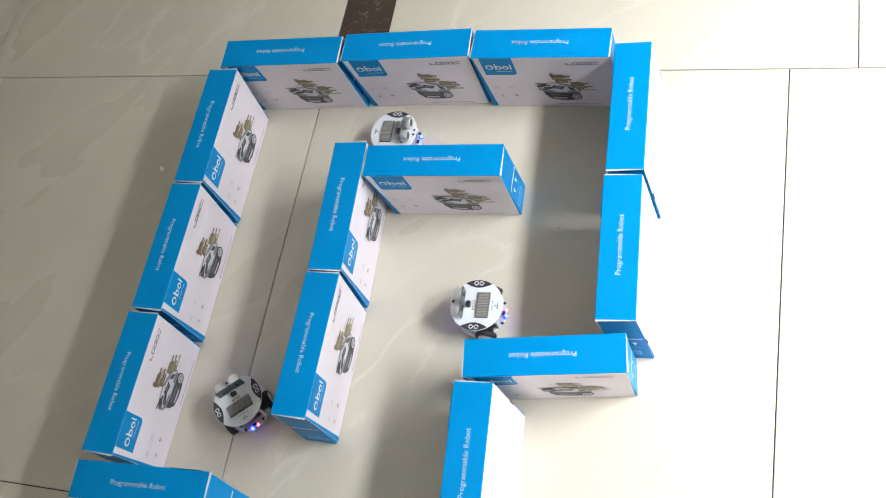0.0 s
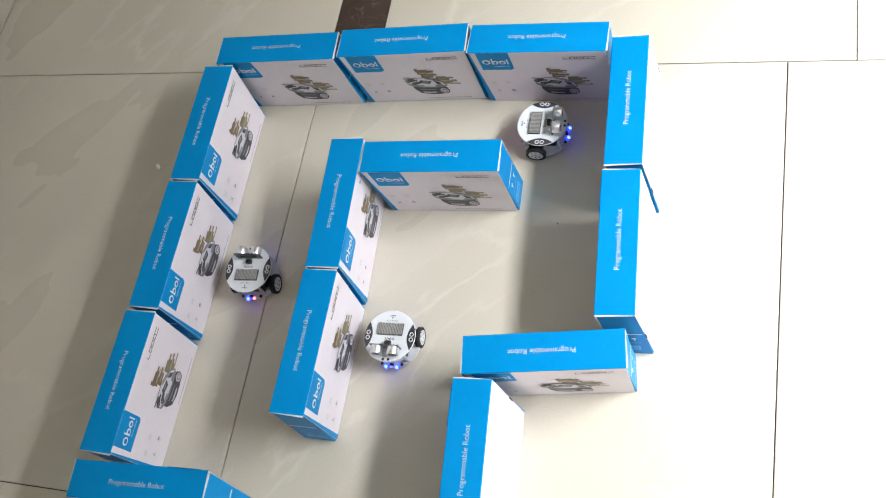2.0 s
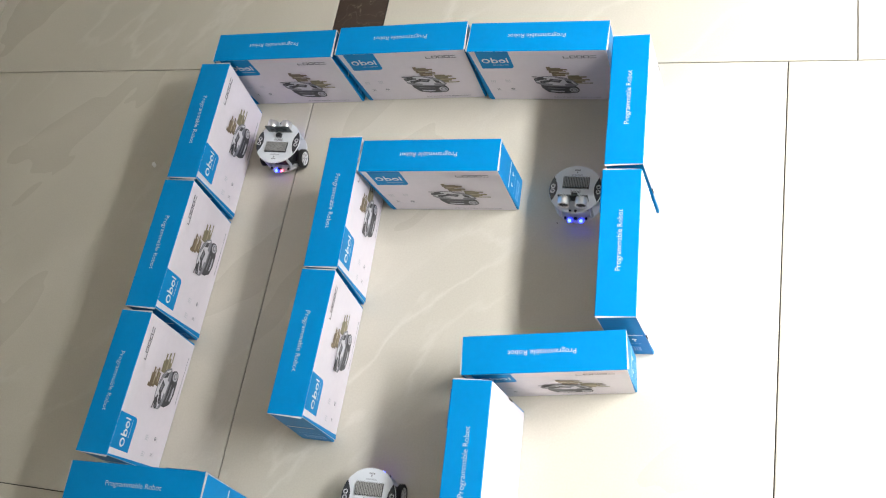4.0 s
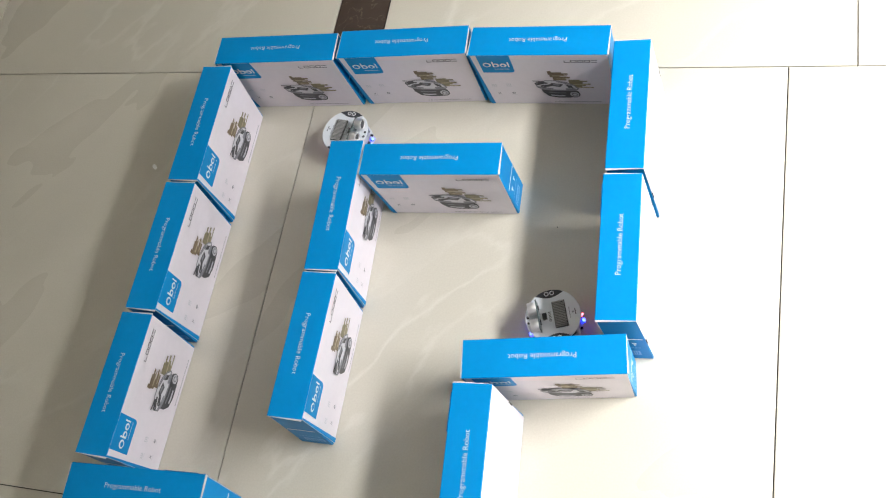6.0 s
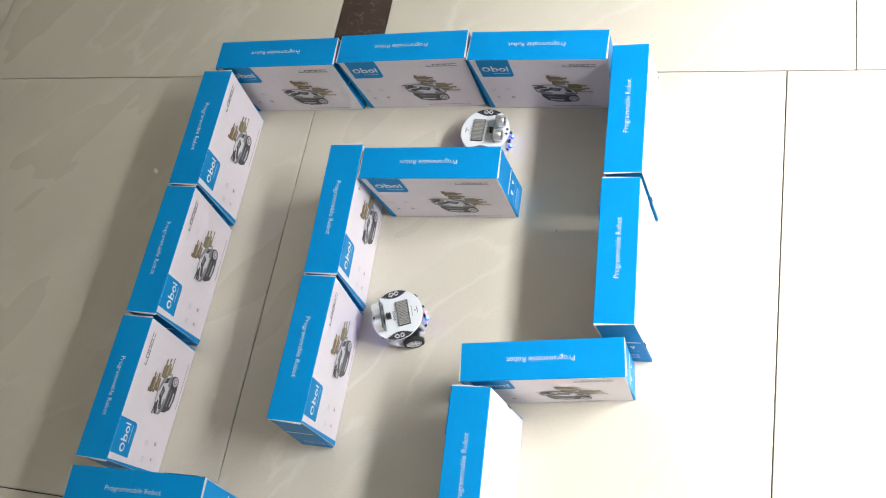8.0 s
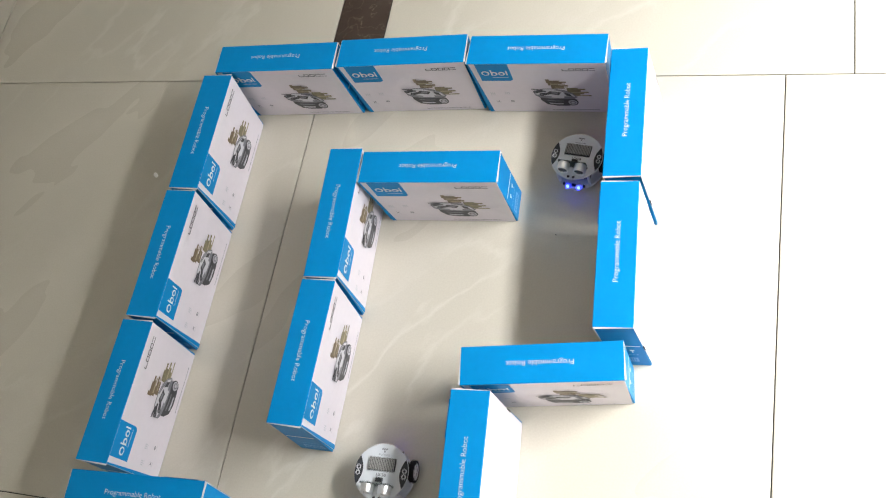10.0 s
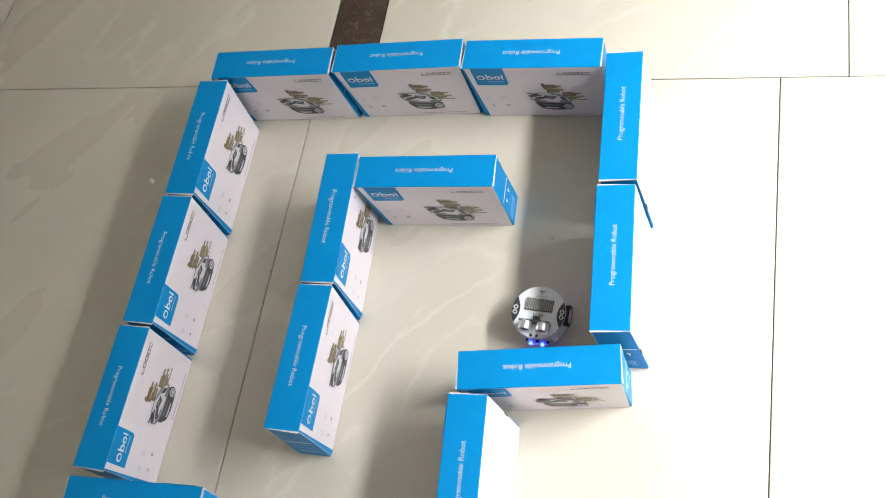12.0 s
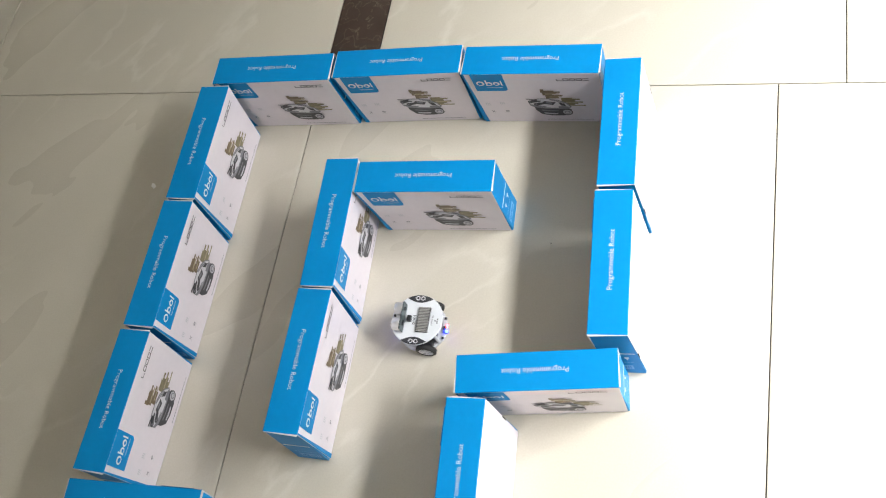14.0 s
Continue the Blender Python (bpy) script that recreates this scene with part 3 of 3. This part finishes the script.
        for y, red in lamps:
            bm = bmesh.new()
            r = 0.0020 if red else 0.0036
            lathe(bm, [(r * 0.9, 0.0), (r, 0.0012), (r, 0.0026), (r * 0.8, 0.0036), (r * 0.35, 0.0042)], 16, [0, 0, 0, 1, 1], axis="z")
            part("lamp", bm, [LED_RED, LED_RED] if red else [LED_BLUE, LED_CORE], board, "lit red lamp" if red else "lit bright blue lamp", pose(x + s * 0.001, y, 0.0186, 0, s * 35, 0))
    bm = bmesh.new()
    lathe(bm, [(0.0020, 0.0010), (0.0048, 0.0030), (0.0058, 0.0068), (0.0058, 0.0130)], 16, axis="z")
    part("caster", bm, METAL, deck, "small metal ball caster", pose(0.030, 0, -0.0008))
    wheels = []
    for side in (1, -1):
        bm = bmesh.new()
        lathe(bm, [(0.0028, -0.0028), (0.0100, -0.0028), (0.0108, -0.0036), (0.0116, -0.0036), (0.0116, 0.0036), (0.0108, 0.0036), (0.0100, 0.0028), (0.0034, 0.0028), (0.0028, 0.0036)], 32, [1, 0, 0, 0, 0, 0, 1, 0, 0], axis="y")
        for k in range(6):
            a = radians(60 * k)
            c, s_ = math.cos(a), math.sin(a)
            for yy in (side * 0.0030,):
                pts = [(0.0030, -0.0011), (0.0104, -0.0009), (0.0104, 0.0009), (0.0030, 0.0011)]
                lo = [bm.verts.new((u * c - v * s_, yy - 0.0006, u * s_ + v * c)) for u, v in pts]
                hi = [bm.verts.new((u * c - v * s_, yy + 0.0008, u * s_ + v * c)) for u, v in pts]
                bm.faces.new(hi)
                bm.faces.new(lo[::-1])
                for i in range(4):
                    bm.faces.new((lo[i], lo[(i + 1) % 4], hi[(i + 1) % 4], hi[i]))
        wheel = part("wheel", bm, [RIM, RIM_GREY], robot, "white spoked wheel with a black tyre", pose(WHEEL_X, side * WHEEL_Y, WHEEL_R))
        bm = bmesh.new()
        lathe(bm, [(0.0115, -0.0037), (0.0140, -0.0042), (0.0162, -0.0030), (0.0162, 0.0030), (0.0140, 0.0042), (0.0115, 0.0037)], 40, axis="y", capped=False)
        part("tyre", bm, RUBBER, wheel)
        bm = bmesh.new()
        block(bm, WHEEL_X - 0.0110, min(side * 0.0190, side * 0.0305), 0.0085, WHEEL_X + 0.0110, max(side * 0.0190, side * 0.0305), 0.0270, 0, 0.0015)
        part("motor", bm, BLACK, robot)
        wheels.append(wheel)
    return robot


robot = make_robot()
robots = [robot] + [copy_thing(robot, pose(0, 0, 0)) for _ in range(2)]

# ---- a crumb on the floor, and a white disc for a light reflection ----
for x, y, r, mat, name, label in ((-0.2907, -0.2070, 0.0070, GLINT, "floor_glint", "tiny white disc standing in for a light reflection on the floor tile"),
                                  (0.4700, -0.2950, 0.0014, CRUMB, "crumb", "tiny dark crumb lying on the floor tile")):
    bm = bmesh.new()
    lathe(bm, [(r, 0.0), (r * 0.9, 0.0006), (r * 0.4, 0.0011)], 9, axis="z")
    for v in bm.verts:
        v.co.x *= 0.55 + 0.1 * math.sin(v.co.y * 900)
    ob = tagged(part(name, bm, mat, None, label), category="debris")
    ob.matrix_basis = pose(x, y, 0, 0, 0, 40)


# ---- what moves: seconds, place and heading of the three robots ----
FIRST = (
    (0, 0.178, -0.153, -1),
    (0.5, 0.244, -0.152, -1),
    (1, 0.306, -0.150, -1),
    (1.4, 0.354, -0.148, -1),
    (1.6, 0.380, -0.146, -1),
    (1.8, 0.409, -0.145, 0),
    (2, 0.435, -0.144, 0),
    (2.2, 0.459, -0.144, 0),
    (2.4, 0.483, -0.144, 0),
    (2.6, 0.505, -0.146, -4),
    (2.8, 0.514, -0.150, -38),
    (3, 0.511, -0.155, -72),
    (3.2, 0.505, -0.159, -92),
    (3.6, 0.503, -0.205, -91),
    (4.4, 0.500, -0.315, -90),
    (5.3, 0.497, -0.437, -89),
    (5.5, 0.499, -0.458, -88),
    (5.7, 0.497, -0.464, -107),
    (5.9, 0.494, -0.461, -143),
    (6, 0.492, -0.459, -163),
    (6.1, 0.484, -0.458, -177),
    (6.3, 0.465, -0.456, -183),
    (6.5, 0.437, -0.455, -183),
    (7, 0.3725, -0.459, -180),
    (7.6, 0.290, -0.463, -178),
    (7.8, 0.267, -0.467, -178),
    (8, 0.255, -0.470, -160),
    (8.1, 0.255, -0.474, -128),
    (8.2, 0.258, -0.477, -115),
    (8.35, 0.259, -0.485, -97),
    (8.55, 0.261, -0.500, -90),
    (9.2, 0.268, -0.590, -89),
    (9.8, 0.276, -0.672, -89),
    (10.3, 0.282, -0.743, -90),
    (10.8, 0.287, -0.812, -90),
    (11.5, 0.292, -0.905, -90),
    (12.6, 0.296, -1.050, -90),
    (14, 0.298, -1.100, -90),
)

SECOND = (
    (0, 0.373, -0.451, -178),
    (0.8, 0.287, -0.470, -178),
    (1, 0.265, -0.472, -178),
    (1.2, 0.249, -0.476, -178),
    (1.3, 0.246, -0.480, -163),
    (1.4, 0.245, -0.482, -143),
    (1.5, 0.244, -0.483, -130),
    (1.6, 0.245, -0.484, -119),
    (1.7, 0.247, -0.486, -96),
    (1.8, 0.251, -0.494, -91),
    (2, 0.250, -0.515, -89),
    (2.5, 0.252, -0.571, -89),
    (3, 0.256, -0.628, -89),
    (3.2, 0.258, -0.652, -89),
    (4, 0.267, -0.750, -89),
    (5, 0.276, -0.880, -89),
    (6.5, 0.288, -1.080, -90),
    (7.6, 0.295, -1.220, -90),
    (9, 0.297, -1.260, -90),
    (14, 0.297, -1.260, -90),
)

THIRD = (
    (0, 0.021, -0.634, 130),
    (0.2, 0.003, -0.616, 135),
    (0.4, -0.016, -0.602, 134),
    (0.6, -0.017, -0.586, 110),
    (0.8, -0.016, -0.568, 95),
    (1.5, -0.016, -0.482, 93),
    (2.9, -0.019, -0.318, 91),
    (3.6, -0.020, -0.235, 90),
    (4.2, -0.018, -0.165, 88),
    (4.45, -0.016, -0.148, 80),
    (4.7, -0.012, -0.143, 35),
    (4.95, -0.004, -0.142, -10),
    (5.3, 0.025, -0.145, -17),
    (5.5, 0.044, -0.151, -16),
    (5.7, 0.066, -0.155, -14),
    (5.9, 0.088, -0.157, -11),
    (6.1, 0.108, -0.157, -6),
    (6.3, 0.131, -0.154, -2),
    (6.5, 0.157, -0.150, -2),
    (7, 0.219, -0.149, -2),
    (7.5, 0.278, -0.146, -2),
    (7.8, 0.315, -0.145, -2),
    (8, 0.342, -0.145, -2),
    (8.2, 0.368, -0.143, -2),
    (8.6, 0.415, -0.147, -1),
    (9, 0.460, -0.146, 0),
    (9.25, 0.484, -0.147, -8),
    (9.45, 0.497, -0.150, -45),
    (9.65, 0.501, -0.158, -80),
    (9.85, 0.499, -0.171, -96),
    (10.05, 0.496, -0.190, -98),
    (10.3, 0.492, -0.216, -94),
    (10.5, 0.488, -0.239, -94),
    (10.7, 0.484, -0.263, -94),
    (10.9, 0.482, -0.288, -94),
    (11, 0.479, -0.307, -94),
    (11.5, 0.476, -0.368, -94),
    (12, 0.475, -0.438, -94),
    (12.2, 0.472, -0.455, -94),
    (12.3, 0.470, -0.460, -111),
    (12.4, 0.468, -0.459, -133),
    (12.5, 0.467, -0.456, -149),
    (12.6, 0.460, -0.454, -172),
    (12.8, 0.444, -0.453, -180),
    (13, 0.420, -0.453, -180),
    (14, 0.292, -0.455, -180),
)


def motions():
    for thing, path in zip(robots, (FIRST, SECOND, THIRD)):
        walk(thing, [(t, pose(x, y, 0.0002, 0, 0, h)) for t, x, y, h in path])
        times = [row[0] for row in path]
        for wheel in [o for o in thing.children if o.name.startswith("wheel")]:
            side = 1 if wheel.location.y > 0 else -1
            rows, rolled, last = [], 0.0, None
            for k in range(int(14 / 0.1) + 1):
                t = k * 0.1
                x, y, h = (np.interp(t, times, [row[n] for row in path]) for n in (1, 2, 3))
                wx = x + WHEEL_X * math.cos(radians(h)) - side * WHEEL_Y * math.sin(radians(h))
                wy = y + WHEEL_X * math.sin(radians(h)) + side * WHEEL_Y * math.cos(radians(h))
                if last:
                    ahead = (wx - last[0]) * math.cos(radians(h)) + (wy - last[1]) * math.sin(radians(h))
                    rolled += math.degrees(ahead / WHEEL_R)
                last = (wx, wy)
                rows.append((t, pose(WHEEL_X, side * WHEEL_Y, WHEEL_R, 0, rolled, 0)))
            walk(wheel, rows)


motions()
